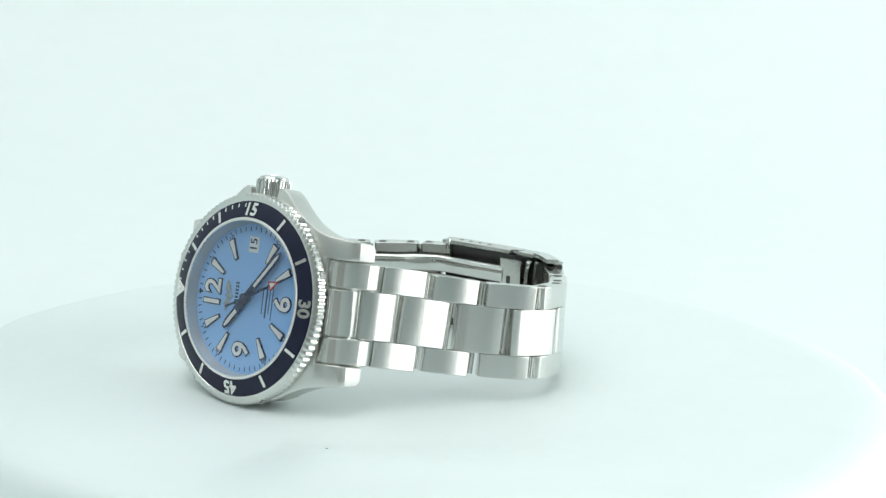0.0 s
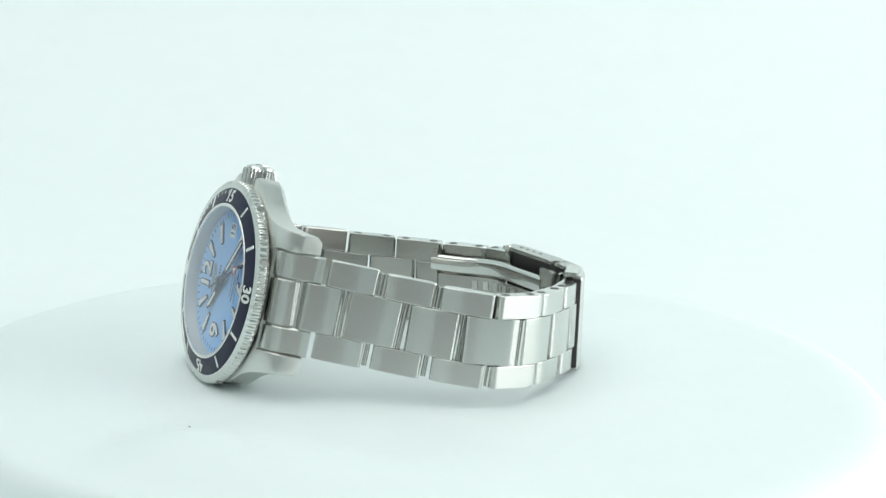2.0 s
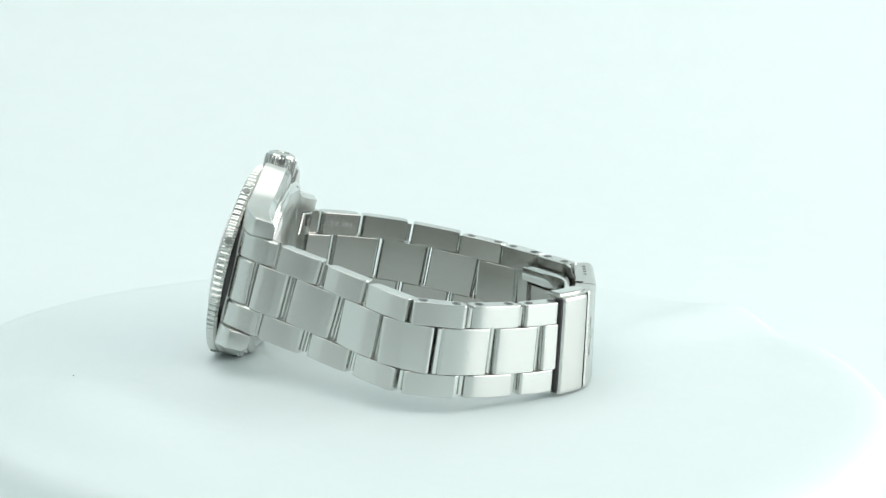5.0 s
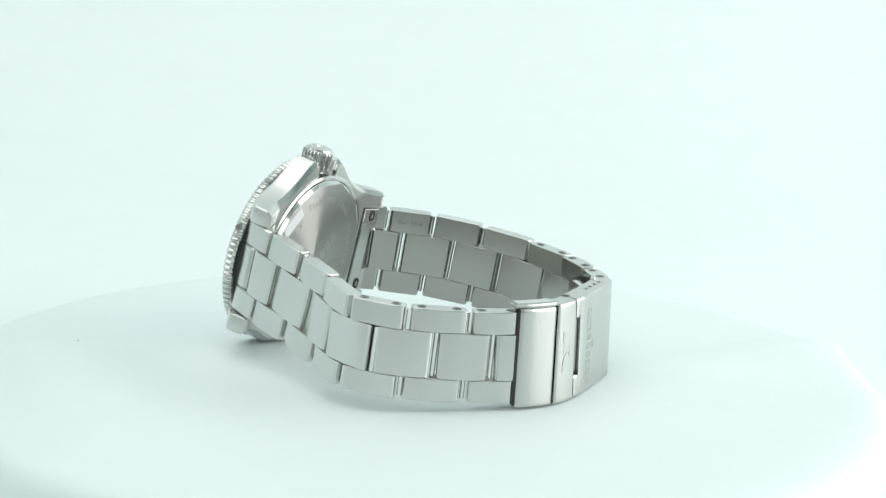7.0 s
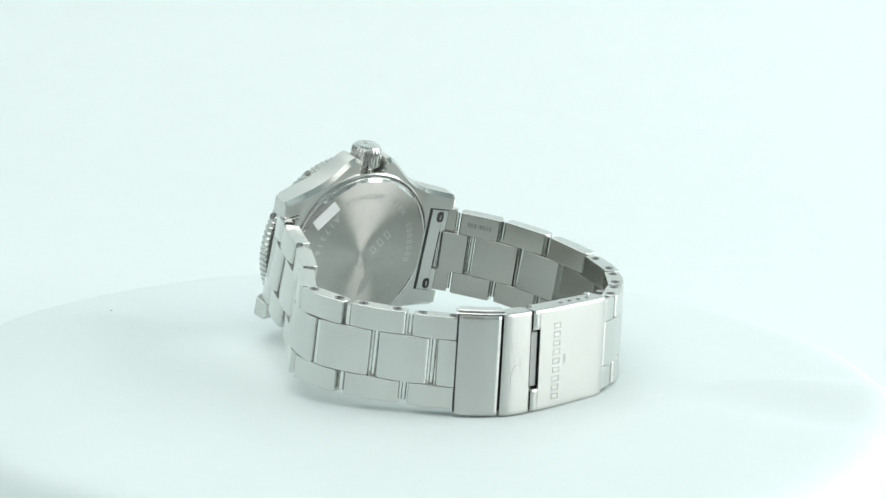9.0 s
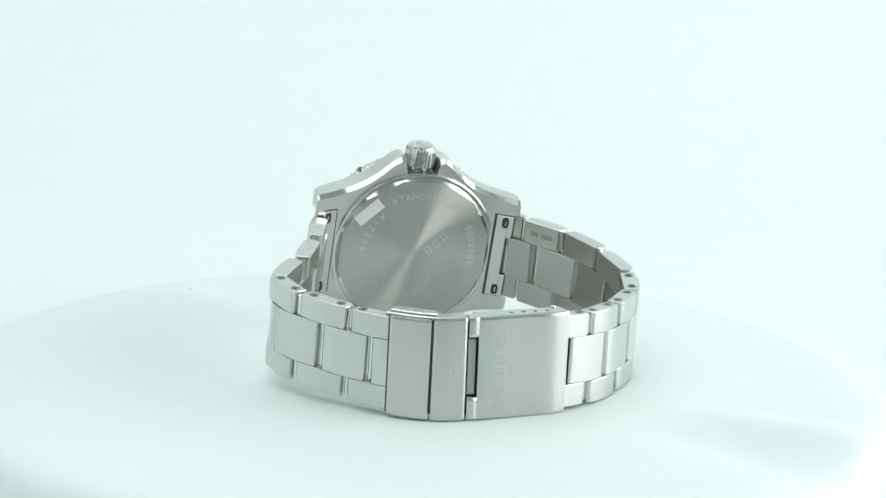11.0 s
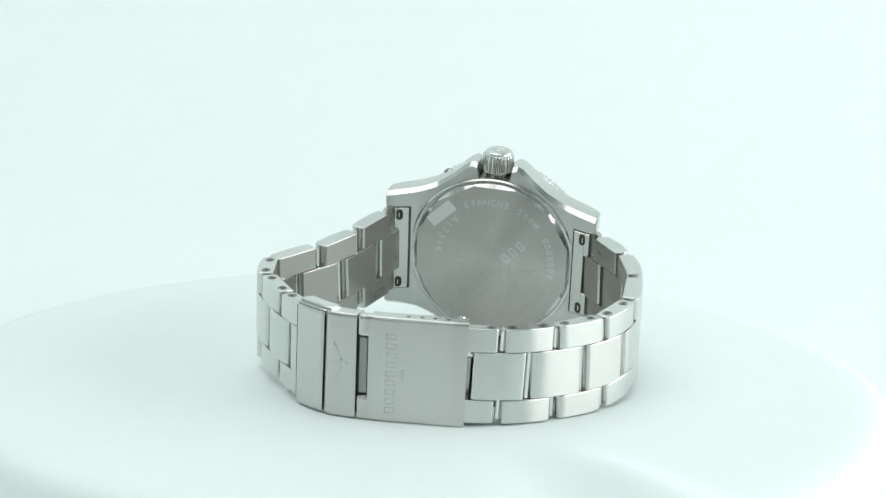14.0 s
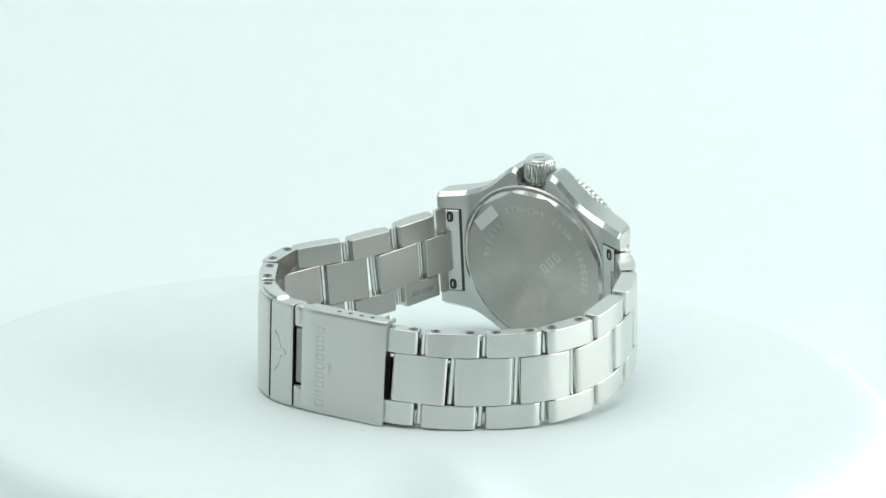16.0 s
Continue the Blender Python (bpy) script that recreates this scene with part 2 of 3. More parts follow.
BOT_W = [(0, -7.4), (11, -7.4), (15, -7.7), (18.5, -9.0), (21.0, -10.0)]


def flowing(x, table_):
    """Like interp, with a rounded course through the table's points."""
    return (interp(x - 0.7, table_) + 2 * interp(x - 0.35, table_) + 3 * interp(x, table_) + 2 * interp(x + 0.35, table_) + interp(x + 0.7, table_)) / 9 if x > 4.4 else interp(x, table_)


def polish(bm, n, picked):
    """Give the picked strips of a loft of n-point loops the second material."""
    for k, f in enumerate(bm.faces):
        if len(f.verts) == 4 and k % n in picked:
            f.material_index = 1
    return bm


CHAMFER = 0.85


def case_section(v, u0, u1, w0, w1, c=0.4):
    h = CHAMFER
    return [(u0 + c, v, w1), (u1 - c, v, w1), (u1 - 0.12 * c, v, w1 - 0.35 * c), (u1, v, w1 - 1.1 * c), (u1 - 0.15, v, w0 + h), (u1 - 0.15 - 0.95 * h, v, w0),
            (u0 + 0.15 + 0.95 * h, v, w0), (u0 + 0.15, v, w0 + h), (u0, v, w1 - 1.1 * c), (u0 + 0.12 * c, v, w1 - 0.35 * c)]


def case():
    vs = [0, 1.5, 2.8, 3.1, 3.4, 4.3] + [4.8 + 0.555 * k for k in range(21)]
    vs = [-v for v in reversed(vs[1:])] + vs
    bm = loft([case_section(v, -flowing(abs(v), OUT_PLAIN), flowing(abs(v), OUT_CROWN), flowing(abs(v), BOT_W), flowing(abs(v), TOP_W)) for v in vs])
    body = part("case", polish(bm, 10, (4, 6)), CASE_STEEL, watch, "satin and polished steel case with lugs", CASE_M, 32, second=BUFFED)
    lug = [15.85, 16.5, 17.5, 18.4, 19.2, 19.7, 20.12, 20.42, 20.54]
    for sv in (-1, 1):
        for su in (-1, 1):
            secs = []
            for v in lug:
                w1, w0, uo = flowing(v, TOP_W), flowing(v, BOT_W), flowing(v, OUT_CROWN if su > 0 else OUT_PLAIN) + 0.05
                e = max(0.0, (v - 20.12) / 0.42) ** 2 * 0.2
                h = CHAMFER
                q = [(8.7, w1 - 0.12), (8.85, w1), (uo - 0.35, w1), (uo - 0.06, w1 - 0.13), (uo, w1 - 0.4), (uo - 0.15, w0 + h), (uo - 0.15 - 0.95 * h, w0), (8.7, w0)]
                du, dw = uo - 8.7, w1 - w0
                cu, cw = (uo + 8.7) / 2, (w0 + w1) / 2
                secs.append([(su * (u - (u - cu) / du * 2 * e), sv * v, w - (w - cw) / dw * 2 * e) for u, w in q])
            part("lug", polish(loft(secs), 8, (5,)), CASE_STEEL, body, "flat-sided lug holding the bracelet", None, 32, second=BUFFED)
    return body


case()

# bezel with coin edge, insert, markers
TEETH = 100


def coin(r, z, k):
    return r - (0.22 if (k % 4) in (2, 3) else 0.0) if r > 17.2 else r


SLOPE = 15.0


def cone_m(ang, r=15.0, lift=0.0):
    """A pose on the sloping bezel at a clock angle: y outwards, z off the surface."""
    return Matrix.Rotation(radians(-ang), 4, "Z") @ Matrix.Translation((0, 15.0, 0.0)) @ Matrix.Rotation(radians(-SLOPE), 4, "X") @ Matrix.Translation((0, (r - 15.0) / math.cos(radians(SLOPE)), lift))


bezel = part("bezel", lathe([(13.2, -2.2), (13.2, 0.36), (13.6, 0.46), (13.8, 0.25), (16.4, -0.46), (16.6, -0.28), (17.1, -0.3), (17.85, -0.6), (17.98, -0.95), (17.98, -1.9), (17.6, -2.4), (16.6, -2.55)], TEETH * 4, radius_of=coin), SATIN, watch, "steel rotating bezel with a coin edge", CASE_M, 25)
part("bezel_insert", lathe([(13.74, 0.0), (13.74, 0.4), (13.9, 0.38), (16.35, -0.28), (16.5, -0.36), (16.5, -0.6)], 128), NAVY, bezel, "glossy navy ring insert")
for body, ang in (("15", 90), ("30", 180), ("45", 270)):
    part("numeral", placed(writing(body, 3.1, 0.05, 0.11), cone_m(ang, 15.02, 0.13)), SILVER, bezel, "silver bezel numeral", smooth=0)
for mn in range(5, 60, 5):
    if mn not in (15, 30, 45):
        part("minute_bar", placed(bar(0, 0, 0, 2.15, 0.6, 0.6, 0.03, 0.16), cone_m(mn * 6, 15.05)), SILVER, bezel, "silver minute bar")
for mn in range(1, 15):
    if mn % 5:
        part("minute_tick", placed(bar(0, 0, 0, 0.7, 0.3, 0.3, 0.03, 0.15, 0.02), cone_m(mn * 6, 15.85)), SILVER, bezel)
part("zero_triangle", placed(prism([(-1.75, 1.55), (1.75, 1.55), (0.25, -1.2), (-0.25, -1.2)], 0.03, 0.2, 0.06), cone_m(0)), SILVER, bezel, "silver triangle at the bezel's zero mark")
bm = bmesh.new()
bmesh.ops.create_uvsphere(bm, u_segments=16, v_segments=8, radius=0.42, matrix=cone_m(0, 15.6, 0.16) @ Matrix.Diagonal((1, 1, 0.4, 1)))
part("pearl", bm, LUME, bezel, "pale luminous pearl")
for ang in (127, 161, 304, 19, 248):
    x, y = clockwise(ang, 17.78)
    bm = lathe([(0.05, 0.35), (0.2, 0.35), (0.2, 0.22), (0.45, 0.22), (0.52, 0.34), (0.62, 0.34), (0.62, 0.0), (0.05, 0.0)], 14)
    placed(bm, Matrix.Translation((x, y, -1.45)) @ Vector((math.sin(radians(ang)), math.cos(radians(ang)), 0)).to_track_quat("Z", "Y").to_matrix().to_4x4())
    part("bezel_screw", bm, ETCHED, bezel, "small set screw in the bezel's edge")
part("bezel_seat", lathe([(13.5, -3.2), (16.4, -3.2), (16.4, -2.4), (13.5, -2.4)], 96), DARK, watch, "dark joint under the bezel", CASE_M)

# crystal, flange, dial
part("rehaut", lathe([(13.2, 0.48), (13.68, 0.58), (13.78, 0.32), (13.25, 0.25), (12.75, -1.55), (13.1, -1.65), (13.18, -0.4)], 128), RING, watch, "silver inner ring round the dial", CASE_M)
cr = [(13.2, 0.3), (13.2, 0.6), (13.0, 0.72)] + [(13.0 * math.sin(radians(a)), 0.72 + 0.5 * math.cos(radians(a))) for a in (80, 66, 52, 38, 24, 12, 1)]
bm = lathe(cr, 96, closed=False)
bm.faces.new([v for v in bm.verts if abs(math.hypot(v.co.x, v.co.y) - cr[-1][0]) < 1e-4])
crystal = part("crystal", bm, GLASS, watch, "domed clear sapphire crystal", CASE_M, 50)
crystal.visible_shadow = False
dial = part("dial", lathe([(0.05, -1.6), (12.9, -1.6), (12.9, -1.95), (0.05, -1.95)], 96), BLUE, watch, "light blue lacquered dial", CASE_M)
DZ = -1.6
for mn in range(60):
    x, y = clockwise(mn * 6, 11.95 if mn % 5 else 12.1)
    part("minute_tick", bar(x, y, mn * 6, 0.8 if mn % 5 else 0.6, 0.19, 0.19, DZ, DZ + 0.02, 0), PRINT, dial)
for hr in range(1, 13):
    if hr % 3 == 0:
        continue
    ang = hr * 30
    x, y = clockwise(ang, 9.15)
    mk = part("hour_marker", bar(x, y, ang, 3.8, 0.7, 1.5, DZ, DZ + 0.30, 0.05), DARKBLUE, dial, "tapered hour marker with a dark rim")
    part("lume", bar(x, y, ang, 3.4, 0.38, 1.12, DZ + 0.28, DZ + 0.36, 0.02), LUME, mk, "white luminous filling")
    xt, yt = clockwise(ang, 11.2)
    bm = placed(writing("%02d" % (hr * 5), 1.35, 0.01, 0.02), Matrix.Translation((xt * 1.0, yt, DZ + 0.02)) @ Matrix.Rotation(radians(-ang), 4, "Z"))
    part("track_numeral", bm, PRINT, dial, smooth=0)
for body, ang, r in (("12", 0, 8.5), ("6", 180, 8.7), ("9", 270, 8.7)):
    x, y = clockwise(ang, r)
    base = part("dial_numeral", placed(writing(body, 5.4, 0.10, 0.27), Matrix.Translation((x, y, DZ + 0.1))), DARKBLUE, dial, "large dial numeral with a dark rim", smooth=0)
    part("lume", placed(writing(body, 5.4, 0.06, 0.08), Matrix.Translation((x, y, DZ + 0.2))), LUME, base, "white luminous filling", smooth=0)
part("track_triangle", prism([(-0.55, 12.2), (0.55, 12.2), (0, 11.2)], DZ, DZ + 0.03), DARKBLUE, dial, "small dark triangle at twelve")
# date
part("date_window", prism([(7.9, -1.15), (10.6, -1.15), (10.6, 1.15), (7.9, 1.15)], DZ, DZ + 0.05), STICKER, dial, "pale date disc at three")
part("date_numeral", placed(writing("15", 2.35, 0.02, 0.03), Matrix.Translation((9.25, 0, DZ + 0.07))), PRINT, dial, smooth=0)
# winged emblem as a plain shape, and the print as bars
wing = bmesh.new()
prism([(-2.8, 5.0), (-1.5, 5.6), (-0.45, 5.05), (0, 5.7), (0.45, 5.05), (1.5, 5.6), (2.8, 5.0), (1.7, 4.4), (0.6, 4.15), (0, 3.6), (-0.6, 4.15), (-1.7, 4.4)], DZ, DZ + 0.22, 0.08, wing)
part("emblem", wing, SILVER, dial, "plain silver winged emblem")
for x, y, l, h in [(-2.4 + 0.6 * i, 2.85, 0.36, 0.8) for i in range(9)] + [(-0.45 + 0.3 * i, 1.95, 0.18, 0.35) for i in range(4)] + [(0, -3.6, 4.4, 0.22), (0, -4.5, 5.6, 0.34), (0, -5.2, 4.0, 0.2), (0, -5.9, 6.0, 0.2)]:
    part("print_bar", prism([(x - l / 2, y - h / 2), (x + l / 2, y - h / 2), (x + l / 2, y + h / 2), (x - l / 2, y + h / 2)], DZ, DZ + 0.02), PRINT, dial)


# hands
def hand(name, ang, length, tail, w0, w1, z, mat, label):
    a = radians(ang)
    rot = Matrix.Rotation(-a, 4, "Z")
    pts = [(-w0 * 0.35, -tail), (w0 * 0.35, -tail), (w0 / 2, 0), (w0 / 2, length - 1.2), (w1 / 2, length), (-w1 / 2, length), (-w0 / 2, length - 1.2), (-w0 / 2, 0)]
    return part(name, placed(prism(pts, z, z + 0.16, 0.03), rot), mat, watch, label, CASE_M), rot


hh, rot = hand("hour_hand", 311, 7.2, 1.6, 1.5, 0.5, DZ + 0.45, DARKBLUE, "dark blue hour hand with white filling")
part("lume", placed(prism([(-0.36, 3.0), (0.36, 3.0), (0.36, 6.0), (0.12, 6.8), (-0.12, 6.8), (-0.36, 6.0)], DZ + 0.6, DZ + 0.64), rot), LUME, hh)
mh, rot = hand("minute_hand", 131, 11.3, 2.2, 1.3, 0.35, DZ + 0.75, DARKBLUE, "dark blue minute hand with white filling")
part("lume", placed(prism([(-0.27, 3.0), (0.27, 3.0), (0.27, 9.8), (0.08, 10.7), (-0.08, 10.7), (-0.27, 9.8)], DZ + 0.9, DZ + 0.94), rot), LUME, mh)
sh, rot = hand("seconds_hand", 155.5, 10.6, 4.6, 0.42, 0.12, DZ + 1.05, DARKBLUE, "slim dark blue seconds hand with a red triangle")
part("tip_triangle", placed(prism([(-0.95, 6.5), (0.95, 6.5), (0, 8.9)], DZ + 1.1, DZ + 1.24), rot), RED, sh, "red triangle")
part("lume", placed(prism([(-0.55, 6.8), (0.55, 6.8), (0, 8.2)], DZ + 1.22, DZ + 1.27), rot), LUME, sh)
part("hand_cap", lathe([(0.02, DZ + 1.4), (0.6, DZ + 1.38), (0.85, DZ + 1.25), (0.85, DZ + 0.4), (0.02, DZ + 0.4)], 24), DARKBLUE, watch, "dark centre cap", CASE_M)

# crown
CROWN_M = CASE_M @ Matrix.Translation((16.2 * MM, 0, -4.4 * MM)) @ Matrix.Rotation(radians(90), 4, "Y")


def flute(r, z, k):
    return r - (0.24 if (k % 4) in (2, 3) else 0) if r > 2.8 and 0.9 < z < 4.3 else r


crown = part("crown", lathe([(0.05, 0), (2.2, 0), (2.2, 0.6), (2.75, 0.9), (3.0, 1.15), (3.0, 4.0), (2.75, 4.4), (2.55, 4.45), (2.4, 4.8), (1.8, 5.05), (0.05, 5.15)], 112, radius_of=flute), BUFFED, watch, "fluted screw-down crown", CROWN_M, 28)
part("crown_relief", prism([(-1.2, -0.3), (-0.3, -0.5), (0, -1.1), (0.3, -0.5), (1.2, -0.3), (0.5, 0.3), (0, 0.9), (-0.5, 0.3)], 5.0, 5.25, 0.08), SILVER, crown, "raised relief on the crown's end")

# case back, facets, engraving, sticker
def grip(a):
    """Radius of the twelve-sided grip at an angle."""
    d = (a + math.pi / 12) % (math.pi / 6) - math.pi / 12
    return 14.75 / math.cos(d)


back = part("case_back", loft([[(grip(a) * k * math.cos(a), grip(a) * k * math.sin(a), z) for a in [2 * math.pi * i / 144 for i in range(144)]] for k, z in ((1.0, -7.0), (1.0, -8.4), (0.6, -8.4), (0.2, -8.4), (0.004, -8.4))]), BACK, watch, "circular-brushed steel case back", CASE_M @ Matrix.Translation((0, 0.3 * MM, 0)), 25)
part("back_ring", lathe([(14.2, -7.0), (15.4, -7.82), (15.65, -7.98), (16.1, -7.95), (16.4, -7.7), (16.45, -7.0)], 128), BUFFED, back, "polished ring round the back")
for k in range(12):
    steps = [math.pi / 6 * k - math.pi / 12 + math.pi / 6 * j / 6 for j in range(7)]
    bm = loft([[(q * math.cos(a), q * math.sin(a), z) for q, z in ((grip(a) - 0.02, -8.395), (15.5, -7.86), (grip(a) - 0.3, -7.6))] for a in steps])
    part("facet", bm, BUFFED, back, "polished grip facet of the back")


def back_m(u, v, turn, z=-8.42):
    """On the back, seen from behind with the crown up, turned by so many degrees."""
    m = Matrix(((0, 1, 0, u), (1, 0, 0, v), (0, 0, -1, z), (0, 0, 0, 1)))
    return m @ Matrix.Rotation(radians(turn), 4, "Z")


def arc_words(body, r, start, step, size, flip=0):
    for i, ch in enumerate(body):
        if ch != " ":
            a = radians(start + step * i)
            part("engraved_letter", placed(writing(ch, size, 0.02, 0.02), back_m(r * math.cos(a), r * math.sin(a), flip - math.degrees(a))), PALE_ETCH, back, smooth=0)


def letter_frame(w, h, t, z):
    """A plain open frame that stands for one unlettered character."""
    corners = [(-0.5, -0.5), (0.5, -0.5), (0.5, 0.5), (-0.5, 0.5)]
    return loft([[(x * (w - 2 * d), y * (h - 2 * d), k) for d, k in ((0, 0), (0, z), (t, z), (t, 0))] for x, y in corners], caps=False, ring=True)


arc_words("ETANCHE 200M", 11.8, -26, 6.5, 1.7)
arc_words("A17316", 10.5, -45, -8.2, 1.9, 180)
for i in range(7):
    a = radians(62 + 6.2 * i)
    part("engraved_frame", placed(letter_frame(0.75, 1.2, 0.22, 0.02), back_m(11.8 * math.cos(a), 11.8 * math.sin(a), -math.degrees(a))), PALE_ETCH, back)
for i in range(8):
    a = radians(118 + 7.0 * i)
    part("engraved_frame", placed(letter_frame(0.75, 1.2, 0.22, 0.02), back_m(11.8 * math.cos(a), 11.8 * math.sin(a), -math.degrees(a))), FAINT, back)
for i in range(9):
    part("engraved_frame", placed(letter_frame(1.1, 1.9, 0.26, 0.02), back_m(3.6 - 1.45 * i, 5.6 - 1.36 * i, -133)), PALE_ETCH if i < 3 else FAINT, back)
EMBLEM_WING = [(0.3, 0.2), (1.6, 1.5), (3.6, 2.3), (5.8, 2.1), (4.6, 1.4), (5.0, 0.9), (3.6, 0.6), (3.8, 0.1), (2.2, -0.2), (0.9, -0.7)]
for sx in (-1, 1):
    part("engraved_wing", placed(prism([(sx * x, y) for x, y in EMBLEM_WING][::sx], 0, 0.02), back_m(-3.6, 3.6, -133)), FAINT, back, "plain engraved wing shape")
part("engraved_stem", placed(prism([(-0.5, 2.2), (0.5, 2.2), (0.35, -1.6), (1.5, -1.2), (0, -3.0), (-1.5, -1.2), (-0.35, -1.6)], 0, 0.02), back_m(-3.6, 3.6, -133)), FAINT, back, "plain engraved stem shape")
part("sticker", placed(prism([(-2.95, -1.2), (2.95, -1.2), (2.95, 1.2), (-2.95, 1.2)], 0, 0.08), back_m(8.3, -10.1, 44, -8.41)), STICKER, back, "small white paper sticker")

# ---- bracelet: links along a path round the turntable's middle ----
PATH = [(-28.3, 15.5), (-29.5, 13.0), (-28.6, 9.2), (-25, 2.1), (-22, -3.5), (-19.4, -10), (-18.4, -16.0), (-16.8, -20.9), (-11.8, -25.5), (-4, -26.9), (4, -27.35), (12, -26.95), (18.9, -25.1), (24.0, -20.9), (29.6, -13.7), (34.5, -6.8),
        (36.8, 0), (37, 7), (36.6, 12.5), (35.6, 18.2), (33.1, 23.8), (29.1, 29.1), (23.2, 33.6), (16.7, 37.1), (10.5, 38.9), (4.5, 39.3), (-2.9, 39.3), (-6.4, 39.4), (-8.6, 38.0)]


def smooth_path(pts, n=24):
    P = [Vector(q) for q in pts]
    P = [2 * P[0] - P[1]] + P + [2 * P[-1] - P[-2]]
    res = []
    for a, b, c, d in zip(P, P[1:], P[2:], P[3:]):
        for k in range(n):
            s = k / n
            res.append(0.5 * (2 * b + (c - a) * s + (2 * a - 5 * b + 4 * c - d) * s * s + (3 * b - a - 3 * c + d) * s ** 3))
    res.append(P[-2])
    return res


FINE = smooth_path(PATH)
ARC = [0.0]
for _a, _b in zip(FINE, FINE[1:]):
    ARC.append(ARC[-1] + (_b - _a).length)
TOTAL = ARC[-1]
MID_Z = [(0, 17.65), (2.8, 17.6), (7, 17.1), (14.6, 15.6), (24.8, 13.4), (34.7, 12.1), (46, 10.95), (56.5, 9.95), (66.5, 9.25), (78, 8.9), (102, 8.7), (112, 8.2), (123, 8.2), (134, 8.8), (144, 10.4), (155, 12.3), (166, 13.9), (TOTAL - 7, 14.9), (TOTAL - 2.6, 15.6), (TOTAL, 15.9)]
LEAN = [(0, 1.0), (14, 1.0), (30, 0.75), (50, 0.35), (68, 0.08), (82, 0.0), (114, 0.0), (132, 0.25), (152, 0.7), (167, 1.0), (TOTAL, 1.0)]


def along(s):
    s = min(max(s, 0), TOTAL)
    i = int(np.searchsorted(ARC, s))
    i = min(max(i, 1), len(ARC) - 1)
    f = (s - ARC[i - 1]) / max(1e-9, ARC[i] - ARC[i - 1])
    q = FINE[i - 1].lerp(FINE[i], f)
    return Vector((q.x, q.y, interp(s, MID_Z)))


def frame_at(s0, s1):
    """Outer-surface frame of a link from s0 to s1: x along, y up the width, z outwards."""
    a, b = along(s0), along(s1)
    t = (b - a).normalized()
    up = (Vector((0, 0, 1)).lerp(CU, interp((s0 + s1) / 2, LEAN)))
    n = t.cross(up).normalized()
    up = n.cross(t).normalized()
    m = Matrix((t, up, n)).transposed().to_4x4()
    mid = (a + b) / 2
    m.translation = (mid + (along((s0 + s1) / 2) - mid) * 0.5) * MM
    return m, (b - a).length


def link_mesh(length, h0, h1, thick, bulge=0.22, gap=0.68, edge=0.12):
    """A rounded link: profile along x and z, extruded over the width y."""
    L = length / 2 - gap
    prof = []
    prof += [(-L, -thick * 0.5), (-L, -0.5), (-L + 0.05, -0.26), (-L + 0.22, -0.07)]
    prof += [(x * L, bulge * (1 - x * x) - 0.02) for x in (-0.9, -0.65, -0.35, 0.0, 0.35, 0.65, 0.9)]
    prof += [(L - 0.22, -0.07), (L - 0.05, -0.26), (L, -0.5), (L, -thick * 0.5)]
    prof += [(L - 0.22, -thick + 0.35), (L - 0.45, -thick), (-L + 0.45, -thick), (-L + 0.22, -thick + 0.35)]
    secs = []
    for y, e in ((h0, edge), (h0 + edge * 0.35, edge * 0.3), (h0 + edge, 0), (h1 - edge, 0), (h1 - edge * 0.35, edge * 0.3), (h1, edge)):
        secs.append([(x * (1 - e / max(L, 1)), y, z - e * 0.8 if z > -thick * 0.5 else z + e * 0.8) for x, z in prof])
    return loft(secs)


def half_width(s):
    return interp(s, [(0, 8.95), (12, 8.55), (30, 8.1), (68, 7.9), (100, 7.95), (135, 8.1), (TOTAL - 12, 8.5), (TOTAL, 8.95)])


def bracelet_row(bounds, row, thick):
    made = []
    for s0, s1 in zip(bounds, bounds[1:]):
        m, length = frame_at(s0, s1)
        hw = half_width((s0 + s1) / 2)
        if row == 0:
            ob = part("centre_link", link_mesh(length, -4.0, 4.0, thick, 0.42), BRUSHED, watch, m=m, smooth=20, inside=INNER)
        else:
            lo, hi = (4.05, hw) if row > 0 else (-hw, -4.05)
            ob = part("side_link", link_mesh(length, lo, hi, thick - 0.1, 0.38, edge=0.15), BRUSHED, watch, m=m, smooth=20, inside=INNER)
        lo, hi = (-3.9, 3.9) if row == 0 else ((4.2, hw - 0.5) if row > 0 else (-hw + 0.5, -4.2))
        bm = loft([[(length / 2 + 0.46 * math.cos(a), y, -1.3 + 0.46 * math.sin(a)) for a in [math.pi * k / 6 for k in range(12)]] for y in (lo, hi)])
        part("hinge_barrel", bm, POLISHED, ob, "polished hinge barrel between links")
        made.append((ob, s0, s1, length, hw))
    return made


C6 = [7.0, 14.6, 24.8, 34.7, 45.7, 56.3, 66.3, 73.5]
S6 = [10.3, 19.9, 29.7, 40.2, 51.0, 61.9, 71.5]
C12 = [101.9, 112.3, 123.3, 133.9, 145.2, 155.8, 166.6, 173.7]
S12 = [99.0, 107.2, 117.5, 128.2, 139.0, 150.0, 160.7, 170.4]
rows, bracelet_marks = [], []
for bounds in (C6, C12):
    bracelet_row(bounds, 0, 2.9)
for bounds in (S6, S12):
    for row in (1, -1):
        made = bracelet_row(bounds, row, 2.9)
        if row == 1:
            rows.append(made)
        if row == (-1 if bounds is S6 else 1):
            bracelet_marks.append(made)

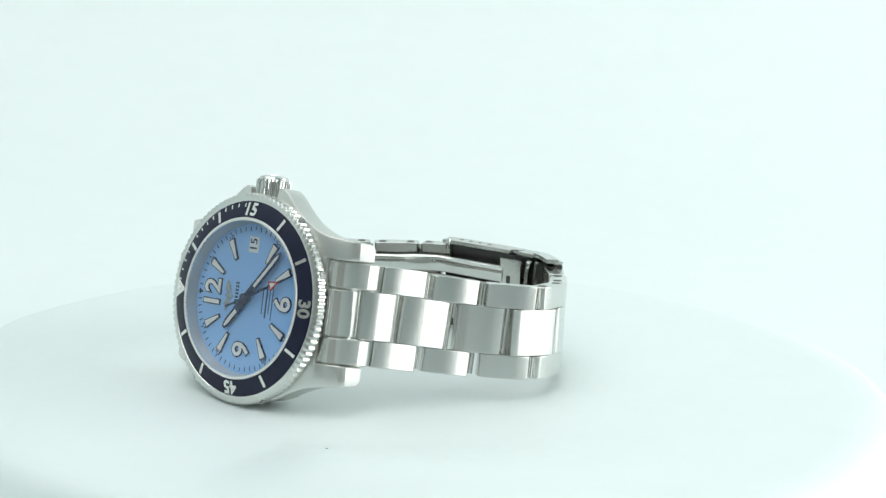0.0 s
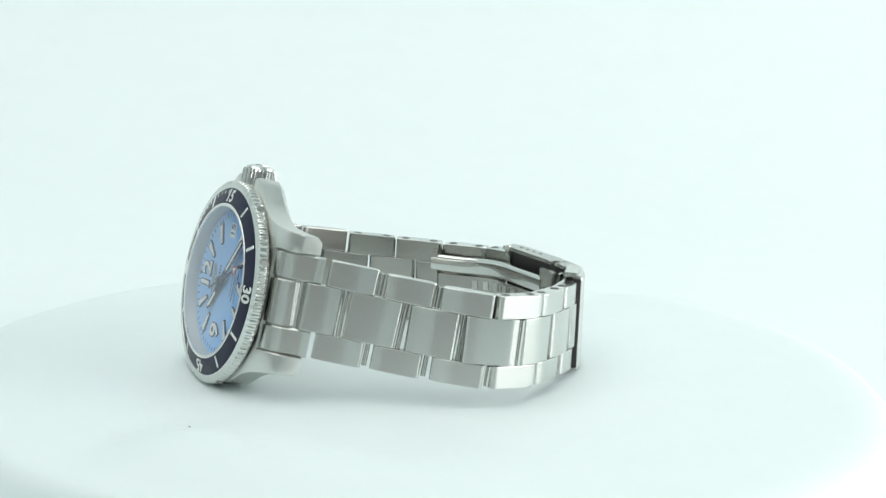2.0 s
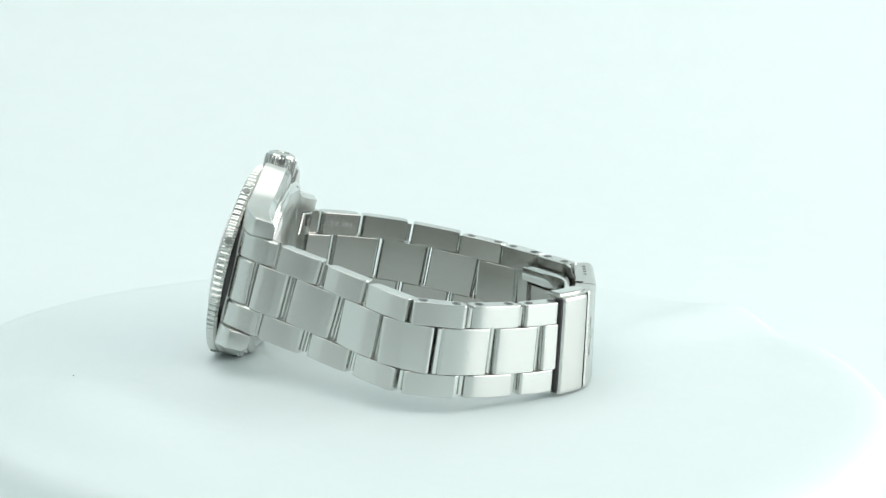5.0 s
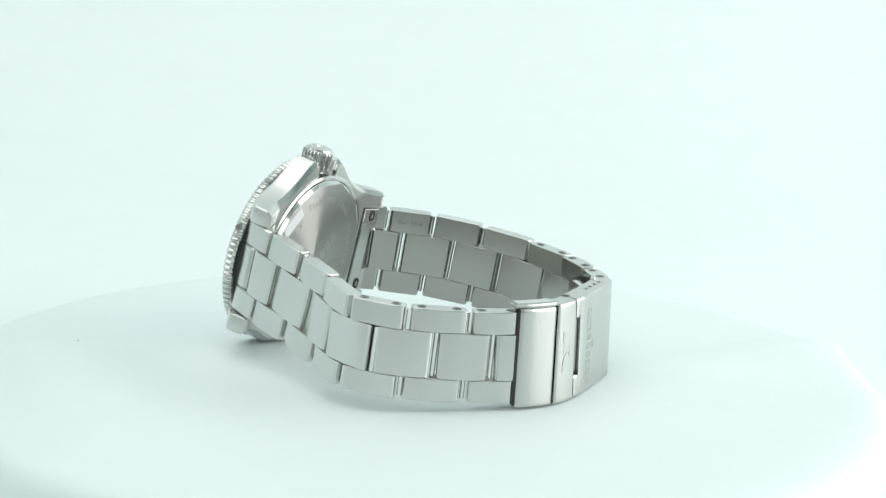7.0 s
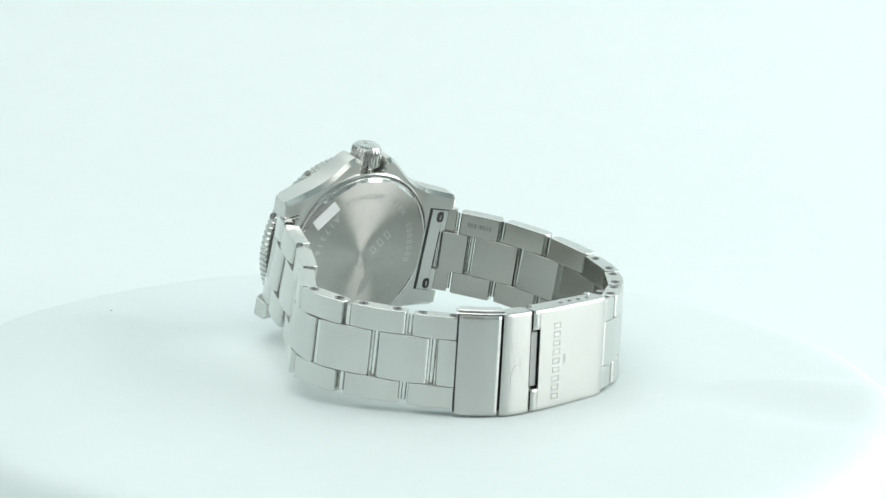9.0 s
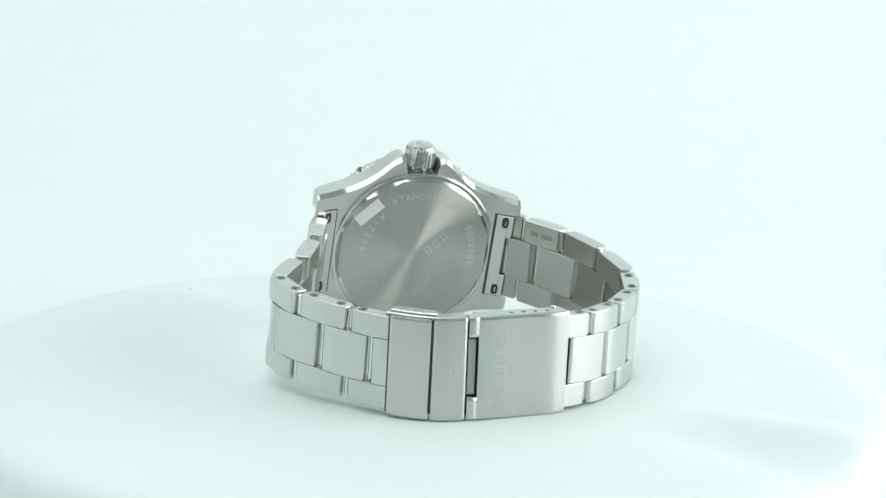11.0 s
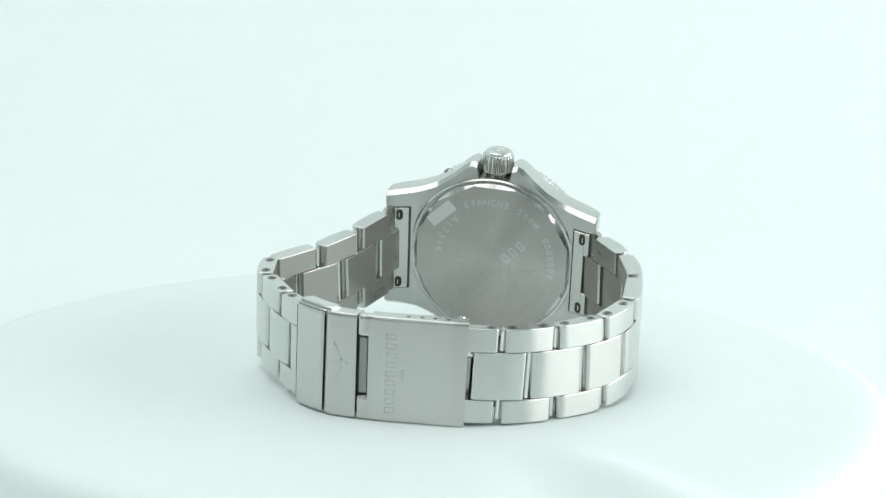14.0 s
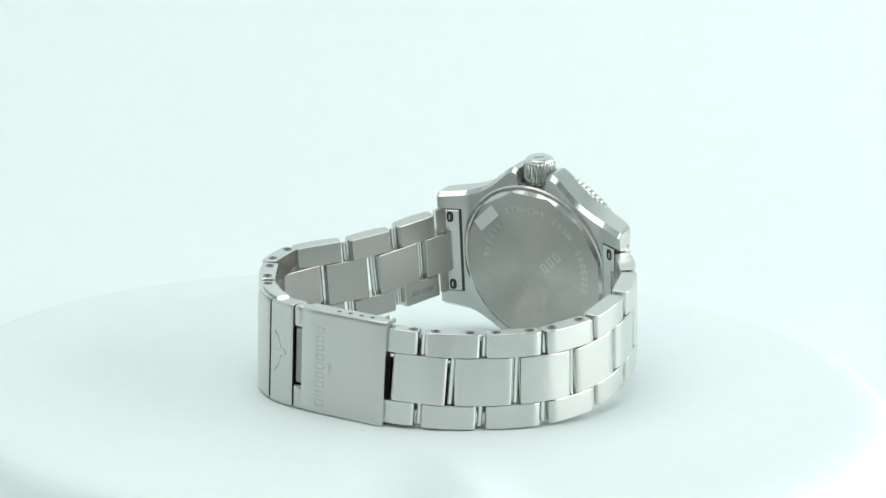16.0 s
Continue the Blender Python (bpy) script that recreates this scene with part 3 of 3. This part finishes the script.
# round pin ends in the upper edges of the removable links near the clasp
for made, picked in ((rows[0], (3, 4, 5)), (rows[1], (0, 1, 2, 3))):
    for idx in picked:
        ob, s0, s1, length, hw = made[idx]
        for sx in (-0.27, 0.27):
            bm = lathe([(0.02, 0.02), (0.42, 0.02), (0.42, -0.1), (0.62, -0.1), (0.66, 0.05), (0.78, 0.05), (0.8, -0.3), (0.02, -0.3)], 16)
            placed(bm, Matrix.Translation((sx * length, hw, -1.35)) @ Matrix.Rotation(radians(-90), 4, "X"))
            part("pin", bm, DARK, ob, "round pin end in the link's edge")

# small stamped marks, as bars, on the inner face of the first links
for made, idx in ((bracelet_marks[0], 0), (bracelet_marks[1], -1)):
    ob, s0, s1, length, hw = made[idx]
    side = -1 if idx == 0 else 1
    for i in range(8):
        if i != 4:
            x = (i - 3.5) * 0.62
            bm = loft([[(x - 0.2, side * 6.3 - 0.45, z), (x + 0.2, side * 6.3 - 0.45, z), (x + 0.2, side * 6.3 + 0.45, z), (x - 0.2, side * 6.3 + 0.45, z)] for z in (-2.83, -2.75)])
            part("stamped_bar", bm, ETCHED, ob, smooth=0)

# end links between the lugs
for s_in, s_c, s_s, sgn in ((0.3, 7.0, 10.3, -1), (TOTAL - 0.3, 173.7, 170.4, 1)):
    el = new("end_link")
    el.parent = watch
    tagged(el, "end link fitted between the lugs")

    def end_strip(lo, hi, a, b, depth, n=10, rim=0.3, mat=BRUSHED_UP, out=0.0):
        secs = []
        for i in range(n + 1):
            f = i / n
            s = a + (b - a) * f
            m, _ = frame_at(max(s - 1.0, 0), min(s + 1.0, TOTAL))
            m.translation = along(s) * MM
            dip = out + (0.35 if i in (0, n) else 0.0)
            loop = [(lo, -dip - rim), (lo + rim, -dip), (hi - rim, -dip), (hi, -dip - rim), (hi, -depth), (lo, -depth)]
            secs.append([tuple((m @ Vector((0, y * MM, z * MM))) / MM) for y, z in loop])
        return part("end_piece", loft(secs), mat, el, smooth=25)

    lo_s, hi_s = min(s_in, s_c), max(s_in, s_c)
    end_strip(-3.98, 3.98, lo_s + 0.2 * (sgn > 0), hi_s - 0.2 * (sgn < 0), 1.95)
    lo_s, hi_s = min(s_in, s_s), max(s_in, s_s)
    lo_s, hi_s = lo_s + 0.2 * (sgn > 0), hi_s - 0.2 * (sgn < 0)
    for sd in (1, -1):
        end_strip(min(sd * 4.05, sd * 8.6), max(sd * 4.05, sd * 8.6), lo_s, hi_s, 1.5)
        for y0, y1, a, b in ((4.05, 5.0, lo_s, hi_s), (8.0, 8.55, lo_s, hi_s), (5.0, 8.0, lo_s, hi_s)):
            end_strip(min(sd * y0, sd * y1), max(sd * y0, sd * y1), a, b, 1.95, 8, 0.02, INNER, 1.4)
    m, _ = frame_at(s_c - 1.0, s_c + 1.0)
    m.translation = along(s_c - sgn * 0.25) * MM
    bm = loft([[(0.62 * math.cos(a), y, -1.0 + 0.62 * math.sin(a)) for a in [math.pi * k / 6 for k in range(12)]] for y in (-3.9, 3.9)])
    part("hinge_barrel", bm, POLISHED, el, "polished hinge barrel between links", m)

    def under(u0, u1, v0, v1, lift, deep, n=6):
        secs = []
        for k in range(n + 1):
            v = v0 + (v1 - v0) * k / n
            w = flowing(v, BOT_W) + lift
            secs.append([(u0, sgn * v, w + deep), (u0, sgn * v, w + 0.12), (u0 + 0.12, sgn * v, w), (u1 - 0.12, sgn * v, w), (u1, sgn * v, w + 0.12), (u1, sgn * v, w + deep)])
        return loft(secs)

    plate = part("underside_plate", under(-8.5, 8.5, 16.25, 18.3, -0.35, 3.0), SATIN, el, "steel underside of the end link", CASE_M, 20)
    part("joint", under(-8.68, 8.68, 15.95, 18.7, -0.05, 2.0), DARK, el, "dark joint against the case", CASE_M, 0)
    for sd in (1, -1):
        part("tab", under(min(sd * 3.9, sd * 8.5), max(sd * 3.9, sd * 8.5), 18.35, 19.3, -0.35, 3.0), SATIN, plate, "tab of the end link", None, 20)
        pill = [(sd * 7.1 + (0.45 if k < 8 else -0.45) + 0.66 * math.sin(math.pi * k / 7 if k < 8 else math.pi * (k - 1) / 7), sgn * 17.9 + 0.66 * math.cos(math.pi * k / 7 if k < 8 else math.pi * (k - 1) / 7)) for k in range(16)]
        w_at = flowing(17.9, BOT_W) - 0.35
        tilt = Matrix.Translation((0, sgn * 17.9, w_at)) @ Matrix.Rotation(sgn * math.atan2(flowing(18.4, BOT_W) - flowing(17.4, BOT_W), 1.0), 4, "X") @ Matrix.Translation((0, -sgn * 17.9, 0))
        # No cavity is cut: a dark pill paints the slot's shade.
        part("slot", placed(prism(pill, -0.05, 0.05), tilt), GRIT_AND_SHADE, plate, "spring-bar slot, its shade painted as a dark pill")
        pin = lathe([(0.01, -0.5), (0.14, -0.5), (0.14, 0.5), (0.01, 0.5)], 12)
        placed(pin, tilt @ Matrix.Translation((sd * 7.1, sgn * 18.0, -0.02)) @ Matrix.Rotation(radians(90), 4, "Y"))
        part("spring_bar", pin, BUFFED, plate, "spring bar inside the slot")


# ---- folding clasp ----
def shell(s0, s1, lo, hi, out, thick, flange, n=14, inset_ends=0.0):
    """A curved cover with lips along its upper and lower edges."""
    secs = []
    for i in range(n + 1):
        s = s0 + (s1 - s0) * i / n
        m, _ = frame_at(max(s - 1.5, 0), min(s + 1.5, TOTAL))
        m.translation = along(s) * MM
        e = 0.22 if i in (0, n) else 0.0
        o = out - e
        loop = [(lo, o - flange), (lo, o - 0.45), (lo + 0.15, o - 0.13), (lo + 0.5, o), (lo + 0.7, o), (hi - 0.7, o), (hi - 0.5, o), (hi - 0.15, o - 0.13), (hi, o - 0.45), (hi, o - flange),
                (hi - thick, o - flange), (hi - thick, o - thick), (lo + thick, o - thick), (lo + thick, o - flange)]
        secs.append([tuple((m @ Vector((0, y * MM, z * MM))) / MM) for y, z in loop])
    return loft(secs)


def strip(s0, s1, lo, hi, out, thick, n=12):
    secs = []
    for i in range(n + 1):
        s = s0 + (s1 - s0) * i / n
        m, _ = frame_at(max(s - 1.5, 0), min(s + 1.5, TOTAL))
        m.translation = along(s) * MM
        loop = [(lo, out - thick), (lo, out - 0.15), (lo + 0.15, out), (hi - 0.15, out), (hi, out - 0.15), (hi, out - thick)]
        secs.append([tuple((m @ Vector((0, y * MM, z * MM))) / MM) for y, z in loop])
    return loft(secs)


clasp = tagged(new("clasp"), "closed folding clasp of brushed steel")
clasp.parent = watch
CL, CH, CO = -8.75, 8.95, 0.9
part("lock_flap", shell(70.5, 77.4, CL + 0.08, CH - 0.32, CO, 0.6, 1.6), CLASP_STEEL, clasp, "brushed safety flap", smooth=22)
flap = part("lock_flap", shell(77.85, 83.3, CL, CH, CO, 0.6, 3.4), CLASP_STEEL, clasp, "brushed safety flap with an emblem", smooth=22)
part("flap_arm", strip(69.8, 77.8, CH - 0.3, CH, CO - 0.25, 3.2, 8), SATIN, flap, "hinge arm along the upper edge")
cover = part("clasp_cover", shell(85.3, 101.6, CL, CH, CO, 0.7, 3.6), CLASP_STEEL, clasp, "long brushed clasp cover", smooth=22)
part("cover_edge", shell(83.65, 85.3, 5.4, CH, CO, 0.7, 2.2, 3), CLASP_STEEL, cover, smooth=22)
part("cover_edge", shell(83.65, 85.3, CL, -4.7, CO, 0.7, 2.2, 3), CLASP_STEEL, cover, smooth=22)
# Dark filling paints the shade between the links and the clasp covers.
part("clasp_core", strip(70.5, 101.4, -7.9, 7.9, -0.35, 1.5), DARK, clasp, "clasp core, inside shade put into dark steel")
# Black strip painted as the shadow along the flap's free edge.
part("edge_shadow", strip(70.2, 70.45, CL + 0.5, CH - 0.7, CO - 0.3, 1.6, 2), GRIT_AND_SHADE, clasp, "black strip painting the shadow at the flap's edge")
part("release_plate", strip(83.72, 85.0, -4.4, 5.1, 0.2, 0.5, 3), ETCHED, clasp, "recessed release plate")
part("pivot_tab", strip(70.3, 78.3, CH - 0.1, CH + 0.4, -0.1, 2.4, 8), SATIN, clasp, "hinge tab along the flap's upper edge")


def blade(s0, s1, lo, hi, out, thick, n=24):
    """A curved steel blade with a well-rounded inner face."""
    secs = []
    for i in range(n + 1):
        s = s0 + (s1 - s0) * i / n
        m, _ = frame_at(max(s - 1.5, 0), min(s + 1.5, TOTAL))
        m.translation = along(s) * MM
        c, h = (lo + hi) / 2, (hi - lo) / 2
        loop = [(lo, out), (hi, out)] + [(c + h * math.cos(a), out - thick * (0.35 + 0.65 * math.sin(a) ** 0.6)) for a in [math.pi * k / 10 for k in range(11)]]
        secs.append([tuple((m @ Vector((0, y * MM, z * MM))) / MM) for y, z in loop])
    return loft(secs)


upper_blade = part("fold_blade", blade(85.6, 119.0, 2.7, 6.0, -3.5, 1.3), POLISHED, clasp, "curved folding blade with a rounded face", smooth=40)
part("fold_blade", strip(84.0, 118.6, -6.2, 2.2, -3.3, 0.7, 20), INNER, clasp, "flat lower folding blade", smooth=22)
part("hinge_plate", strip(80.2, 86.2, -1.0, 7.6, -3.3, 1.2, 6), SATIN, upper_blade, "upright hinge plate at the blade's end", smooth=22)
# Dark strip on a solid plate paints the slot's shade.
part("plate_slot", strip(83.4, 84.4, 2.2, 4.4, -4.42, 0.12, 2), DARK, upper_blade, "slot in the hinge plate, its shade painted dark")
part("lock_post", blade(77.6, 79.4, -5.0, 7.9, -2.2, 1.9, 4), POLISHED, clasp, "polished post of the lock", smooth=40)
part("lock_post", blade(74.6, 76.2, -5.0, 8.2, -2.0, 1.5, 4), POLISHED, clasp, "polished post of the lock", smooth=40)
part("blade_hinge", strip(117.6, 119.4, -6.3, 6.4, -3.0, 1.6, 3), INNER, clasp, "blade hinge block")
for i in range(5):
    s_mid = 96.0 + 3.2 * i
    part("embossed_bar", strip(s_mid - 0.8, s_mid + 0.8, -0.2, 1.5, -3.98, 0.06, 2), PALE_ETCH, clasp)


def on_clasp(bm, s, y, out, turn=90):
    m, _ = frame_at(s - 1.5, s + 1.5)
    m.translation = along(s) * MM
    m = Matrix.Translation(m.translation / MM) @ m.to_3x3().to_4x4()
    return placed(bm, m @ Matrix.Translation((0, y, out)) @ Matrix.Rotation(radians(turn), 4, "Z"))


# Dark discs paint the shade of the adjustment holes on the uncut lip.
for i in range(4):
    bm = lathe([(0.02, 0.0), (0.36, 0.0), (0.36, 0.05), (0.02, 0.05)], 12)
    s = 91.6 + 2.2 * i
    m, _ = frame_at(s - 1.5, s + 1.5)
    m.translation = along(s) * MM
    mm = Matrix.Translation(m.translation / MM) @ m.to_3x3().to_4x4()
    placed(bm, mm @ Matrix.Translation((0, CH - 0.02, -0.9)) @ Matrix.Rotation(radians(-90), 4, "X"))
    part("adjust_hole", bm, GRIT_AND_SHADE, cover, "adjustment hole, its shade painted as a dark disc")
part("hinge_pin", on_clasp(placed(lathe([(0.02, -1.6), (0.55, -1.6), (0.55, 0.2), (0.42, 0.42), (0.02, 0.46)], 20), Matrix.Rotation(radians(90), 4, "Y")), 100.4, CH - 0.15, -2.6), BUFFED, cover, "small round hinge pin end")
for i in range(9):
    part("engraved_frame", on_clasp(letter_frame(1.0, 1.7, 0.18, 0.02), 89.1, -6.7 + 1.55 * i, CO + 0.01), FAINT, cover)
part("engraved_year", on_clasp(writing("1884", 1.0, 0.015), 91.2, -0.6, CO + 0.02), FAINT, cover, smooth=0)
emblem = part("raised_stem", on_clasp(prism([(-0.3, 1.1), (0.3, 1.1), (0.22, -0.7), (0.9, -0.5), (0, -1.6), (-0.9, -0.5), (-0.22, -0.7)], 0, 0.1, 0.04), 80.5, 0.4, CO - 0.03), CLASP_STEEL, flap, "plain raised stem of an emblem")
for sx in (-1, 1):
    part("raised_wing", on_clasp(prism([(sx * 0.6 * x, 0.55 * y) for x, y in EMBLEM_WING][::sx], 0, 0.1, 0.04), 80.5, 0.4, CO - 0.03), CLASP_STEEL, flap, "plain raised wing shape")


def motions():
    turn = [(0.0, 89.51), (2.0, 67.28), (4.0, 45.16), (6.0, 23.16), (8.0, 1.27), (10.0, -20.53), (12.0, -42.22), (14.0, -63.82), (16.0, -85.30)]
    rows_ = [(t, pose(0, 0, 0, 0, 0, a)) for t, a in turn]
    walk(table, rows_)
    walk(watch, rows_)
    walk(dirt, [(t, m @ Matrix.Translation(DIRT_AT)) for t, m in rows_])


motions()
